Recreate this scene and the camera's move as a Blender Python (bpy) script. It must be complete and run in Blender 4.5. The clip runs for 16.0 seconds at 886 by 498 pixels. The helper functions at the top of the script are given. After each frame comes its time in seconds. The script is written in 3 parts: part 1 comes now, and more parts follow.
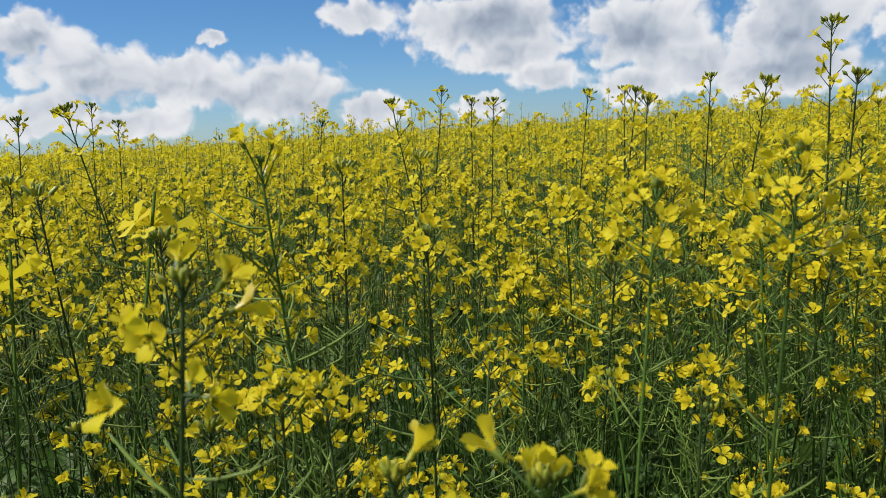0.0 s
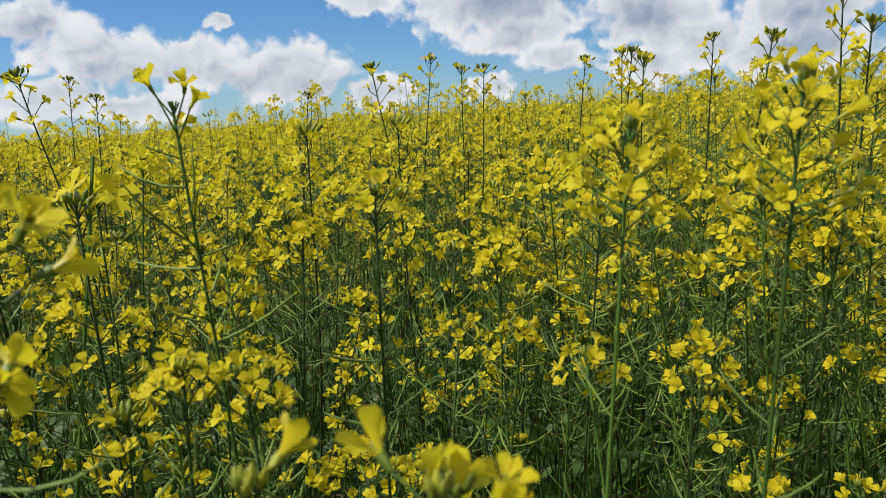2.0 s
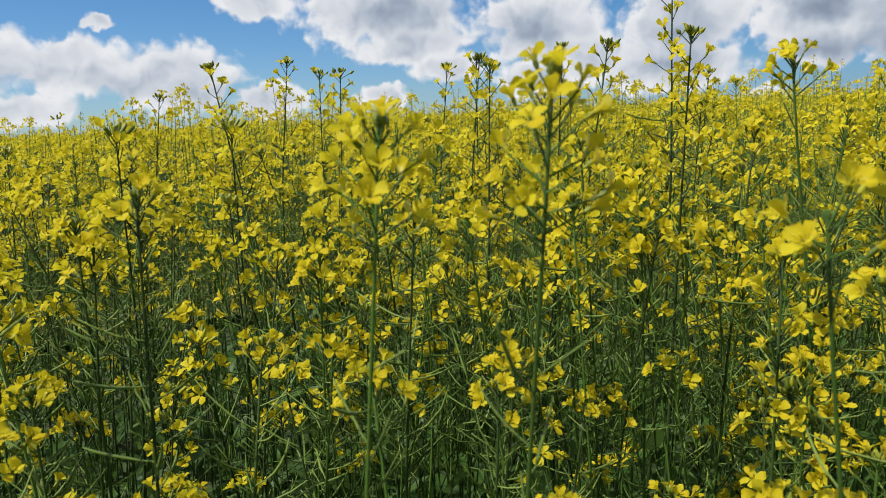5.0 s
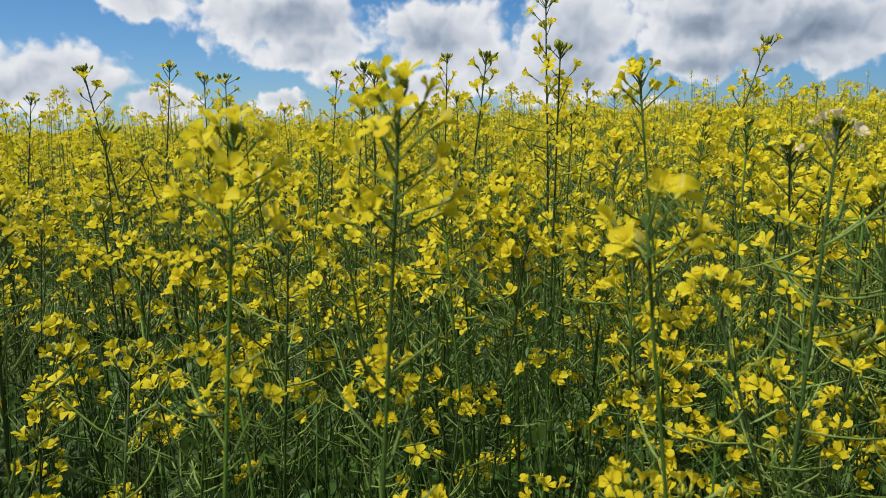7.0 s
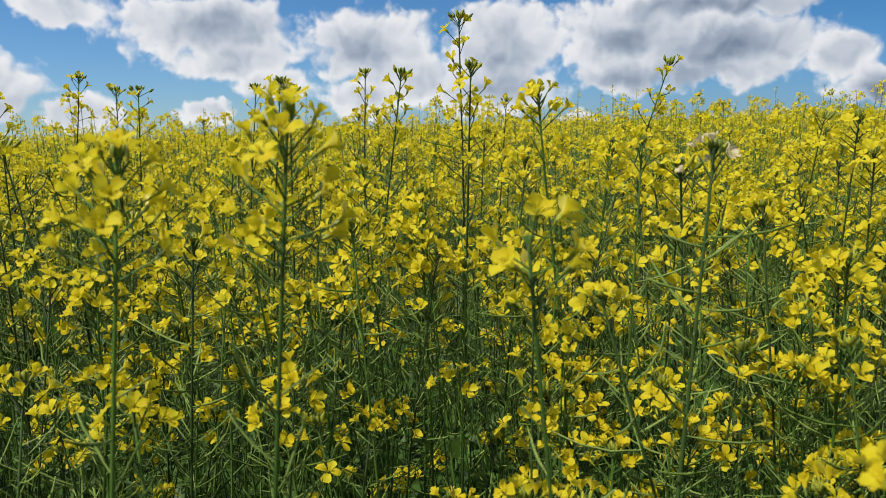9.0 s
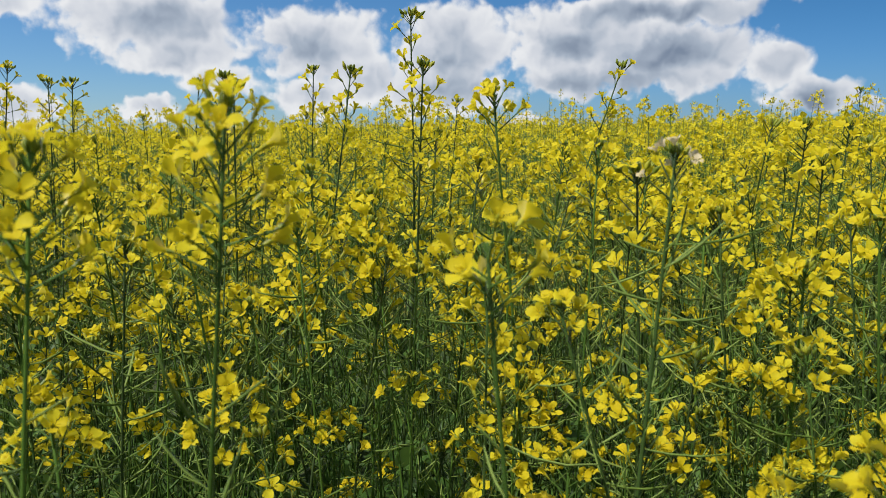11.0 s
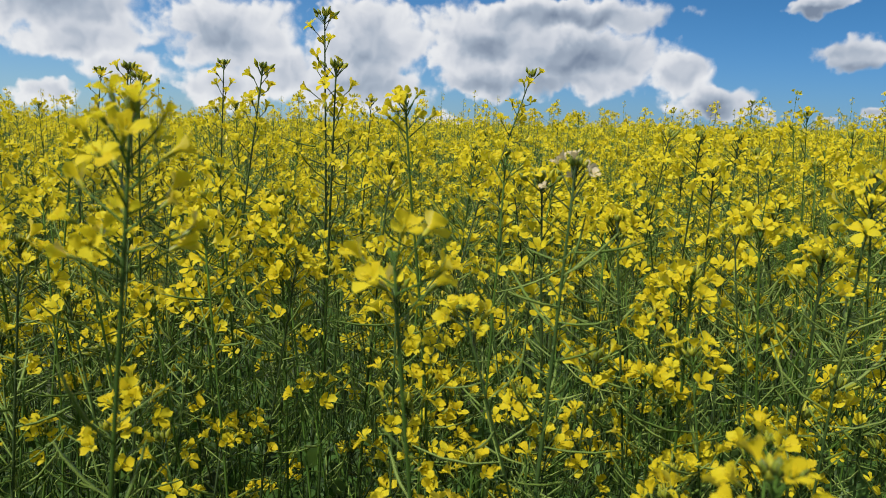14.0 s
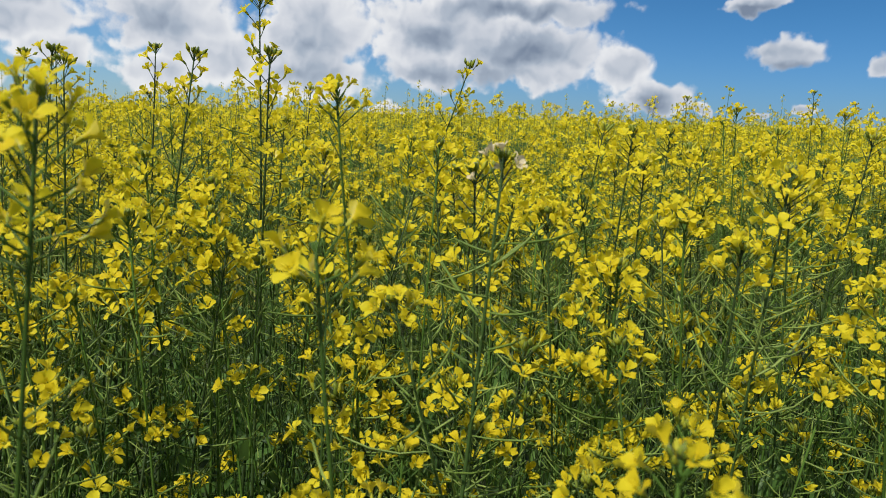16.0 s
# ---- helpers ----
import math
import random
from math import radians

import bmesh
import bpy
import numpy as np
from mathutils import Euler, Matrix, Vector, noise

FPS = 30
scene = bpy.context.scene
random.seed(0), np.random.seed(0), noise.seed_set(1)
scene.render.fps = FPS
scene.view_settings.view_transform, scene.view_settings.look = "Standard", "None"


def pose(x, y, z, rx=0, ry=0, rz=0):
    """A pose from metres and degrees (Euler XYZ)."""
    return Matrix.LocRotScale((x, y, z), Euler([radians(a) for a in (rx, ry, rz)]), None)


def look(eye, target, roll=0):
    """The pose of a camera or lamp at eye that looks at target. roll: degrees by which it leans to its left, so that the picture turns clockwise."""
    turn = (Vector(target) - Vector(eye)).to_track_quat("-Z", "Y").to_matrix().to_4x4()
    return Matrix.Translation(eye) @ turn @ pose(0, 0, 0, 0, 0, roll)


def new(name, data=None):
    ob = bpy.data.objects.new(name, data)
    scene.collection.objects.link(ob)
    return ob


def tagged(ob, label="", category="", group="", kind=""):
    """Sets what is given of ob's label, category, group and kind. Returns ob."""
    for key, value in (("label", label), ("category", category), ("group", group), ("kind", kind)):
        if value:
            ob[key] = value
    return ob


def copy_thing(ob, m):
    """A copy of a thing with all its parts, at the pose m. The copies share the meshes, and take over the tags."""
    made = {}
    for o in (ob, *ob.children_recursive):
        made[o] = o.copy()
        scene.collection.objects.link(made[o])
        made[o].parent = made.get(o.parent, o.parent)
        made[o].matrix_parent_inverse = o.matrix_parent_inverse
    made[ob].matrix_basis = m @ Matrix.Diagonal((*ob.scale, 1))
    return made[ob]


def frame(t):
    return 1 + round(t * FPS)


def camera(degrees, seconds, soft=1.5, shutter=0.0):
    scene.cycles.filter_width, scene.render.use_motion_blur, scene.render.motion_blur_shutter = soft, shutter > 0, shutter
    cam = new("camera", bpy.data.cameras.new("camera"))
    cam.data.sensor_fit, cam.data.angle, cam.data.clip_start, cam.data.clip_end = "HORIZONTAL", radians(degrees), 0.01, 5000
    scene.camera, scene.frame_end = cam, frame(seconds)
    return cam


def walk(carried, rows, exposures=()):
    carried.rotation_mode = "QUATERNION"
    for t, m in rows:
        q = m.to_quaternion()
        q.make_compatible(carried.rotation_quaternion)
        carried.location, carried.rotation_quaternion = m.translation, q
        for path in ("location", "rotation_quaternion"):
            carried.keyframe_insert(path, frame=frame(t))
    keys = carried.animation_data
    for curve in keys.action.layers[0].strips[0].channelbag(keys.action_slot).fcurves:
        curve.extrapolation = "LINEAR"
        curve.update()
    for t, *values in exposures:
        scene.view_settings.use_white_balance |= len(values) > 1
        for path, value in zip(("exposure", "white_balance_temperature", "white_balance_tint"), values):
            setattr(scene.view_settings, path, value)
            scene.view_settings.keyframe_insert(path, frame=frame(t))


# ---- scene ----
cam = camera(62.5, 16.0, soft=0.9)
cam.data.dof.use_dof, cam.data.dof.focus_distance, cam.data.dof.aperture_fstop = True, 0.9, 20.0
PATH = [
    (0, 0.0008, -0.0022, 1.3518, 80.72, 3.5, -0.22),
    (0.5, 0.0068, 0.0117, 1.344, 80.19, 3.47, -0.16),
    (1, 0.0156, 0.0252, 1.3364, 79.73, 3.63, 0.15),
    (1.5, 0.0208, 0.0424, 1.3318, 79.45, 3.76, 0.43),
    (2, 0.0328, 0.0564, 1.3282, 79.39, 4, 0.37),
    (2.5, 0.0378, 0.0665, 1.3268, 79.34, 4.05, 0.25),
    (3, 0.0411, 0.0793, 1.3246, 79.44, 3.96, -1.14),
    (3.5, 0.0544, 0.0871, 1.3229, 79.42, 3.87, -2.51),
    (4, 0.0751, 0.0908, 1.3187, 79.56, 3.59, -3.88),
    (4.2, 0.0824, 0.0911, 1.3178, 79.57, 3.48, -4.65),
    (6.3, 0.1014, 0.0657, 1.3219, 79.75, 2.36, -12.87),
    (6.5, 0.1043, 0.0657, 1.3206, 79.76, 2.25, -13.66),
    (7, 0.1105, 0.0664, 1.3188, 79.89, 2.28, -15.5),
    (7.5, 0.1159, 0.0644, 1.3199, 80.18, 2.32, -17.19),
    (8, 0.1206, 0.0572, 1.3227, 80.38, 2.36, -18.64),
    (8.5, 0.124, 0.0539, 1.3238, 80.49, 2.22, -19.94),
    (9, 0.1252, 0.0554, 1.3236, 80.52, 1.97, -20.89),
    (9.2, 0.1253, 0.0568, 1.3236, 80.5, 1.87, -21.27),
    (11.3, 0.1316, 0.0788, 1.3226, 80.51, 0.74, -25.4),
    (11.5, 0.1306, 0.08, 1.3238, 80.52, 0.64, -25.8),
    (12, 0.1288, 0.0773, 1.3254, 80.59, 0.37, -27.06),
    (12.5, 0.1284, 0.0758, 1.3265, 80.62, 0.2, -28.3),
    (13, 0.1287, 0.078, 1.3268, 80.57, -0.08, -29.4),
    (13.5, 0.1318, 0.0758, 1.3272, 80.45, -0.6, -30.37),
    (14, 0.1296, 0.0674, 1.3284, 80.31, -1.01, -31.39),
    (14.5, 0.1317, 0.067, 1.3296, 80.19, -1.38, -32.43),
    (15, 0.1318, 0.0636, 1.3297, 80.03, -1.6, -33.48),
    (15.5, 0.1355, 0.0638, 1.3287, 79.84, -1.77, -34.55),
    (16, 0.1368, 0.0625, 1.3287, 79.67, -1.96, -35.62),
]
walk(cam, [(t, pose(x, y, z, rx, ry, rz)) for t, x, y, z, rx, ry, rz in PATH])

# ---- sky, sun, exposure ----
SUN_ELEVATION, SUN_AZIMUTH = 56.0, 104.0      # degrees; azimuth counted from straight ahead (+y) towards the left
scene.view_settings.exposure = 0.0

sun_data = bpy.data.lights.new("sun", "SUN")
sun_data.energy, sun_data.angle, sun_data.color = 5.0, radians(0.55), (1.0, 0.955, 0.88)
sun = new("sun", sun_data)
a, e = radians(SUN_AZIMUTH), radians(SUN_ELEVATION)
sun_way = Vector((-math.sin(a) * math.cos(e), math.cos(a) * math.cos(e), math.sin(e)))
sun.matrix_world = look(sun_way * 50, (0, 0, 0))

# heaps of cumulus: azimuth to the left, elevation, half width, half height, in degrees
CLOUDS_LEFT = [(28.2, 7.9, 3.3, 1.4), (24.4, 5.5, 4.5, 1.6), (18.5, 4.6, 4.3, 2.0), (11.7, 3.7, 4.0, 2.2), (5.1, 1.7, 2.4, 1.2),
               (28.6, 2.6, 4.0, 1.4), (22.6, 1.8, 3.7, 1.0), (16.4, 7.3, 1.0, 0.4), (5.6, 8.7, 2.7, 1.2)]
CLOUDS_AHEAD = [(-4.0, 7.8, 5.8, 2.4), (-5.7, 5.2, 4.3, 1.4), (-8.5, 3.6, 2.8, 1.0), (5.2, 8.6, 2.3, 0.9), (-15.4, 6.3, 4.4, 2.5),
                (-18.7, 3.7, 3.5, 1.9), (-15.2, 2.3, 2.9, 1.4), (-25.6, 6.0, 4.0, 2.8), (-25.1, 2.4, 4.5, 1.7), (-3.4, 1.6, 2.2, 0.7),
                (-35.2, 6.3, 5.5, 2.7), (-34.4, 3.5, 3.1, 1.4), (-41.8, 4.6, 6.4, 2.3), (-39.5, 8.1, 7.8, 1.3), (-49.0, 3.9, 2.2, 1.4),
                (-50.7, 1.5, 1.8, 1.1)]
CLOUDS_RIGHT = [(-51.5, 1.7, 2.8, 1.4), (-59.9, 5.1, 2.2, 1.1), (-57.6, 8.3, 2.0, 0.5), (-65.9, 4.1, 1.0, 0.6), (-61.4, 1.1, 0.9, 0.5),
                (-58.7, 0.7, 0.6, 0.2), (-31.5, 0.5, 1.5, 0.6), (-55.1, 1.1, 0.7, 0.6)]

# their grey, thick parts
CORES = [(28.6, 6.9, 2.3, 0.8), (23.8, 4.0, 3.4, 1.0), (9.1, 2.3, 2.5, 1.1), (15.1, 3.2, 2.5, 1.0), (-5.1, 7.6, 4.3, 1.6),
         (-14.9, 5.7, 3.4, 1.4), (-25.6, 4.7, 3.0, 2.3), (-41.8, 5.2, 4.5, 1.6), (-38.0, 3.1, 6.7, 0.9), (-41.8, 7.8, 7.1, 0.8),
         (-34.4, 5.7, 2.4, 1.2), (-51.1, 1.1, 1.6, 1.1), (-60.2, 4.3, 1.9, 0.4), (-57.4, 8.0, 1.4, 0.3), (-25.0, 3.2, 3.9, 1.6)]

world = bpy.data.worlds.new("daylight")
scene.world = world
world.use_nodes = True
wt = world.node_tree
wt.nodes.clear()


def node(tree, kind, inputs=()):
    n = tree.nodes.new(kind)
    for key, value in dict(inputs).items():
        if isinstance(value, bpy.types.NodeSocket):
            tree.links.new(value, n.inputs[key])
        else:
            n.inputs[key].default_value = value
    return n


def maths(tree, op, *values, clamp=False):
    n = node(tree, "ShaderNodeMath", dict(enumerate(values)))
    n.operation, n.use_clamp = op, clamp
    return n.outputs[0]


def vectors(tree, op, *values):
    n = node(tree, "ShaderNodeVectorMath", dict(enumerate(values)))
    n.operation = op
    return n.outputs["Value"] if op == "LENGTH" else n.outputs[0]


def noise_in(tree, where, scale, detail=3.0, rough=0.5, flat=False):
    n = tree.nodes.new("ShaderNodeTexNoise")
    n.noise_dimensions = "2D" if flat else "3D"
    tree.links.new(where, n.inputs["Vector"])
    n.inputs["Scale"].default_value, n.inputs["Detail"].default_value, n.inputs["Roughness"].default_value = scale, detail, rough
    return n


def blend(tree, factor, a, b, mode="MIX"):
    n = tree.nodes.new("ShaderNodeMix")
    n.data_type, n.blend_type = "RGBA", mode
    for key, value in ((0, factor), (6, a), (7, b)):
        if isinstance(value, bpy.types.NodeSocket):
            tree.links.new(value, n.inputs[key])
        else:
            n.inputs[key].default_value = value
    return n.outputs[2]


def ramp(tree, value, low, high, a=0.0, b=1.0):
    n = node(tree, "ShaderNodeMapRange", {0: value, 1: low, 2: high, 3: a, 4: b})
    n.interpolation_type = "SMOOTHSTEP"
    return n.outputs[0]


def heaps(t, place, clouds):
    """How far a place of the sky lies out of the nearest heap: 0 in its middle, 1 at its rim."""
    far = None
    for ca, ce, wa, we in clouds:
        n = node(t, "ShaderNodeMapping", {"Vector": place, "Location": (ca, ce, 0), "Scale": (wa, we, 1)})
        n.vector_type = "TEXTURE"
        r = vectors(t, "LENGTH", n.outputs[0])
        far = r if far is None else maths(t, "SMOOTH_MIN", far, r, 0.3)
    return far


def lobes(t, place):
    """Cauliflower heads in two sizes: 0 at their middles."""
    out = None
    for scale, share in ((0.42, 0.62), (1.05, 0.38)):
        n = t.nodes.new("ShaderNodeTexVoronoi")
        n.voronoi_dimensions, n.feature = "2D", "SMOOTH_F1"
        t.links.new(place, n.inputs["Vector"])
        n.inputs["Scale"].default_value, n.inputs["Smoothness"].default_value = scale, 0.6
        d = maths(t, "MULTIPLY", n.outputs["Distance"], share)
        out = d if out is None else maths(t, "ADD", out, d)
    return out


def make_sky():
    t = wt
    way = node(t, "ShaderNodeTexCoord").outputs["Generated"]
    x, y, z = node(t, "ShaderNodeSeparateXYZ", {0: way}).outputs
    az = maths(t, "MULTIPLY", maths(t, "ARCTAN2", maths(t, "MULTIPLY", x, -1.0), y), 57.2958)
    el = maths(t, "MULTIPLY", maths(t, "ARCSINE", z), 57.2958)
    flat = node(t, "ShaderNodeCombineXYZ", {0: az, 1: el}).outputs[0]
    # coarse and fine swirls push the heaps' outlines about
    swirl = noise_in(t, flat, 0.40, 3.5, 0.48, True).outputs["Color"]
    push = vectors(t, "MULTIPLY", vectors(t, "SUBTRACT", swirl, (0.5, 0.5, 0.5)), (2.8, 1.9, 0.0))
    place = vectors(t, "ADD", flat, push)
    here = heaps(t, place, CLOUDS_LEFT + CLOUDS_AHEAD + CLOUDS_RIGHT)
    # the same weather goes on over the rest of the sky
    other = noise_in(t, way, 2.6, 6.0, 0.55).outputs["Fac"]
    beside = ramp(t, maths(t, "ABSOLUTE", maths(t, "ADD", az, 18.0)), 52.0, 60.0)
    away = maths(t, "MAXIMUM", beside, ramp(t, el, 10.5, 14.0))
    elsewhere = maths(t, "MULTIPLY", maths(t, "SUBTRACT", 0.72, other), 5.0)
    m = node(t, "ShaderNodeMix", {0: away, 2: here, 3: elsewhere})
    near_puff, next_puff = lobes(t, place), lobes(t, vectors(t, "ADD", place, (0.42, 0.62, 0.0)))
    wisp = noise_in(t, flat, 1.6, 5.0, 0.55, True).outputs["Fac"]
    far = maths(t, "ADD", m.outputs[0], maths(t, "MULTIPLY", maths(t, "SUBTRACT", near_puff, 0.42), 0.75))
    far = maths(t, "ADD", far, maths(t, "MULTIPLY", maths(t, "SUBTRACT", wisp, 0.5), 0.35))
    cover = ramp(t, far, 1.27, 0.85)
    # billows: bright where they face the sun, grey on the far side and below
    relief = maths(t, "MULTIPLY", maths(t, "SUBTRACT", next_puff, near_puff), 0.50)
    slope = maths(t, "MULTIPLY", ramp(t, here, 0.2, 1.0), 0.16)
    core = maths(t, "ADD", heaps(t, place, CORES), maths(t, "MULTIPLY", maths(t, "SUBTRACT", near_puff, 0.42), 0.6))
    m = node(t, "ShaderNodeMix", {0: away, 2: maths(t, "MULTIPLY", ramp(t, core, 1.6, 0.1, 0.0, 0.54), ramp(t, az, -36.0, -26.0, 1.0, 0.66)), 3: ramp(t, elsewhere, 0.9, 0.2, 0.0, 0.5)})
    thick = maths(t, "ADD", m.outputs[0], maths(t, "MULTIPLY", ramp(t, far, 1.0, 0.3), 0.14))
    lit = maths(t, "SUBTRACT", maths(t, "ADD", maths(t, "ADD", relief, slope), ramp(t, az, -58.0, -46.0, 0.54, 0.78)), thick)
    stops = node(t, "ShaderNodeValToRGB", {0: lit})
    el_ = stops.color_ramp.elements
    el_[0].position, el_[0].color = 0.0, (0.20, 0.25, 0.34, 1)
    el_[1].position, el_[1].color = 1.0, (0.83, 0.84, 0.86, 1)
    el_.new(0.35).color = (0.39, 0.45, 0.54, 1)
    el_.new(0.68).color = (0.63, 0.66, 0.72, 1)
    # clear blue air with little haze low down
    air = node(t, "ShaderNodeTexSky")
    air.sky_type, air.sun_disc = "NISHITA", False
    air.sun_elevation, air.sun_rotation = radians(SUN_ELEVATION), radians(-SUN_AZIMUTH)
    air.altitude, air.air_density, air.dust_density, air.ozone_density = 100.0, 1.0, 0.1, 3.0
    hazy = blend(t, ramp(t, el, -1.0, 10.0), (SKY * 0.66, SKY * 0.92, SKY * 1.30, 1), (SKY * 0.56, SKY * 0.90, SKY * 1.24, 1))
    deep = blend(t, ramp(t, el, -1.0, 10.0), (SKY * 0.27, SKY * 0.52, SKY * 1.00, 1), (SKY * 0.22, SKY * 0.52, SKY * 0.82, 1))
    clear = blend(t, ramp(t, az, -62.0, 18.0), deep, hazy)
    clear = blend(t, ramp(t, el, 14.0, 40.0), clear, (SKY, SKY, SKY, 1))
    blue = blend(t, 1.0, air.outputs[0], clear, "MULTIPLY")
    colour = blend(t, maths(t, "MULTIPLY", cover, 0.97), blue, stops.outputs[0])
    back = node(t, "ShaderNodeBackground", {"Color": colour, "Strength": 1.0})
    t.links.new(back.outputs[0], node(t, "ShaderNodeOutputWorld").inputs[0])


SKY = 0.085
make_sky()


# ---- materials ----
def material(name):
    m = bpy.data.materials.new(name)
    m.use_nodes = True
    m.node_tree.nodes.clear()
    return m, m.node_tree


def tint(t):
    """A number for each thing and each loose piece of it."""
    a = node(t, "ShaderNodeObjectInfo").outputs["Random"]
    b = node(t, "ShaderNodeNewGeometry").outputs["Random Per Island"]
    return maths(t, "FRACT", maths(t, "ADD", a, b))


def leafy(name, colours, through_colour, share, gloss, rough, grain=300.0, spread=0.5):
    """Thin living tissue: a diffuse face, light that comes through, and a waxy sheen."""
    m, t = material(name)
    where = node(t, "ShaderNodeTexCoord").outputs["Object"]
    fine = noise_in(t, where, grain, 3.0, 0.5).outputs["Fac"]
    broad = noise_in(t, where, grain / 14, 2.0, 0.5).outputs["Fac"]
    pick = maths(t, "ADD", maths(t, "MULTIPLY", tint(t), spread), maths(t, "MULTIPLY", broad, 1 - spread), clamp=True)
    stops = node(t, "ShaderNodeValToRGB", {0: pick})
    el = stops.color_ramp.elements
    el[0].position, el[0].color = 0.12, (*colours[0], 1)
    el[1].position, el[1].color = 0.88, (*colours[-1], 1)
    if len(colours) > 2:
        el.new(0.5).color = (*colours[1], 1)
    colour = blend(t, maths(t, "MULTIPLY", fine, 0.35), stops.outputs[0], (0.5, 0.5, 0.5, 1), "MULTIPLY")
    bump = node(t, "ShaderNodeBump", {"Strength": 0.25, "Distance": 0.0006, "Height": fine}).outputs[0]
    face = node(t, "ShaderNodeBsdfDiffuse", {"Color": colour, "Normal": bump}).outputs[0]
    back = node(t, "ShaderNodeBsdfTranslucent", {"Color": blend(t, 0.75, colour, (*through_colour, 1)), "Normal": bump}).outputs[0]
    body = node(t, "ShaderNodeMixShader", {0: share, 1: face, 2: back}).outputs[0]
    sheen = node(t, "ShaderNodeBsdfGlossy", {"Color": (1, 1, 1, 1), "Roughness": rough, "Normal": bump}).outputs[0]
    fresnel = maths(t, "MULTIPLY", node(t, "ShaderNodeFresnel", {"IOR": 1.4}).outputs[0], gloss)
    out = node(t, "ShaderNodeMixShader", {0: fresnel, 1: body, 2: sheen}).outputs[0]
    t.links.new(out, node(t, "ShaderNodeOutputMaterial").inputs[0])
    return m


PETAL = leafy("petal", [(0.725, 0.540, 0.017), (0.785, 0.652, 0.026), (0.82, 0.738, 0.044)], (0.81, 0.71, 0.022), 0.48, 0.12, 0.5, 260.0)
FADED = leafy("faded_petal", [(0.70, 0.58, 0.32), (0.80, 0.70, 0.50)], (0.8, 0.68, 0.45), 0.4, 0.2, 0.6, 260.0)
BUD = leafy("bud", [(0.12, 0.17, 0.02), (0.24, 0.29, 0.03), (0.45, 0.43, 0.03)], (0.3, 0.4, 0.03), 0.2, 0.5, 0.45, 300.0, 0.8)
STEM = leafy("stem", [(0.042, 0.082, 0.015), (0.070, 0.142, 0.022), (0.115, 0.210, 0.036)], (0.13, 0.22, 0.03), 0.08, 0.25, 0.45, 160.0, 0.6)
POD = leafy("pod", [(0.092, 0.150, 0.026), (0.158, 0.238, 0.046), (0.260, 0.340, 0.085)], (0.25, 0.37, 0.06), 0.12, 0.22, 0.45, 200.0, 0.7)
LEAF = leafy("leaf", [(0.042, 0.095, 0.018), (0.068, 0.145, 0.027), (0.105, 0.195, 0.040)], (0.14, 0.27, 0.04), 0.36, 0.35, 0.45, 90.0)
# a darker green for stems of tall, faded and some other plants
DARK_STEM = leafy("dark_stem", [(0.027, 0.046, 0.013), (0.038, 0.070, 0.017), (0.056, 0.106, 0.024)], (0.06, 0.08, 0.02), 0.04, 0.3, 0.5, 160.0, 0.6)
MATERIALS = [PETAL, BUD, STEM, POD, LEAF, FADED, DARK_STEM]
P_PETAL, P_BUD, P_STEM, P_POD, P_LEAF, P_FADED, P_DARK_STEM = range(7)


def soil_material():
    m, t = material("soil")
    where = node(t, "ShaderNodeTexCoord").outputs["Object"]
    clods = noise_in(t, where, 25.0, 8.0, 0.5).outputs["Fac"]
    patch = noise_in(t, where, 1.3, 4.0, 0.5).outputs["Fac"]
    colour = blend(t, clods, (0.025, 0.019, 0.011, 1), (0.08, 0.062, 0.038, 1))
    colour = blend(t, ramp(t, patch, 0.30, 0.55, 0.2, 0.9), colour, (0.035, 0.070, 0.016, 1))
    bump = node(t, "ShaderNodeBump", {"Strength": 0.8, "Distance": 0.02, "Height": clods}).outputs[0]
    b = node(t, "ShaderNodeBsdfPrincipled", {"Base Color": colour, "Roughness": 0.95, "Normal": bump})
    t.links.new(b.outputs[0], node(t, "ShaderNodeOutputMaterial").inputs[0])
    return m


def canopy_material():
    m, t = material("far_canopy")
    where = node(t, "ShaderNodeTexCoord").outputs["Object"]
    heads = noise_in(t, where, 14.0, 5.0, 0.7).outputs["Fac"]
    drift = noise_in(t, where, 0.15, 4.0, 0.5).outputs["Fac"]
    mixed = maths(t, "ADD", maths(t, "MULTIPLY", heads, 0.75), maths(t, "MULTIPLY", drift, 0.25))
    colour = blend(t, ramp(t, mixed, 0.46, 0.63), (0.048, 0.085, 0.02, 1), (0.52, 0.41, 0.012, 1))
    b = node(t, "ShaderNodeBsdfPrincipled", {"Base Color": colour, "Roughness": 0.8})
    t.links.new(b.outputs[0], node(t, "ShaderNodeOutputMaterial").inputs[0])
    return m


SOIL, CANOPY = soil_material(), canopy_material()


# ---- shapes ----
class Shape:
    """Triangles with a material slot each, gathered piece by piece."""

    def __init__(self):
        self.v, self.f, self.m, self.count = [], [], [], 0

    def add(self, verts, faces, slot):
        verts, faces = np.asarray(verts, float), np.asarray(faces, int)
        self.v.append(verts)
        self.f.append(faces + self.count)
        self.m.append(np.full(len(faces), slot))
        self.count += len(verts)

    def put(self, other, matrix, slot=None):
        v, f, m = other.arrays()
        k = np.array(matrix)
        self.v.append(v @ k[:3, :3].T + k[:3, 3])
        self.f.append(f + self.count)
        self.m.append(m if slot is None else np.full(len(m), slot))
        self.count += len(v)

    def arrays(self):
        if len(self.v) > 1:
            self.v, self.f, self.m = [np.concatenate(self.v)], [np.concatenate(self.f)], [np.concatenate(self.m)]
        return self.v[0], self.f[0], self.m[0]

    def mesh(self, name):
        return mesh_of(name, *self.arrays())


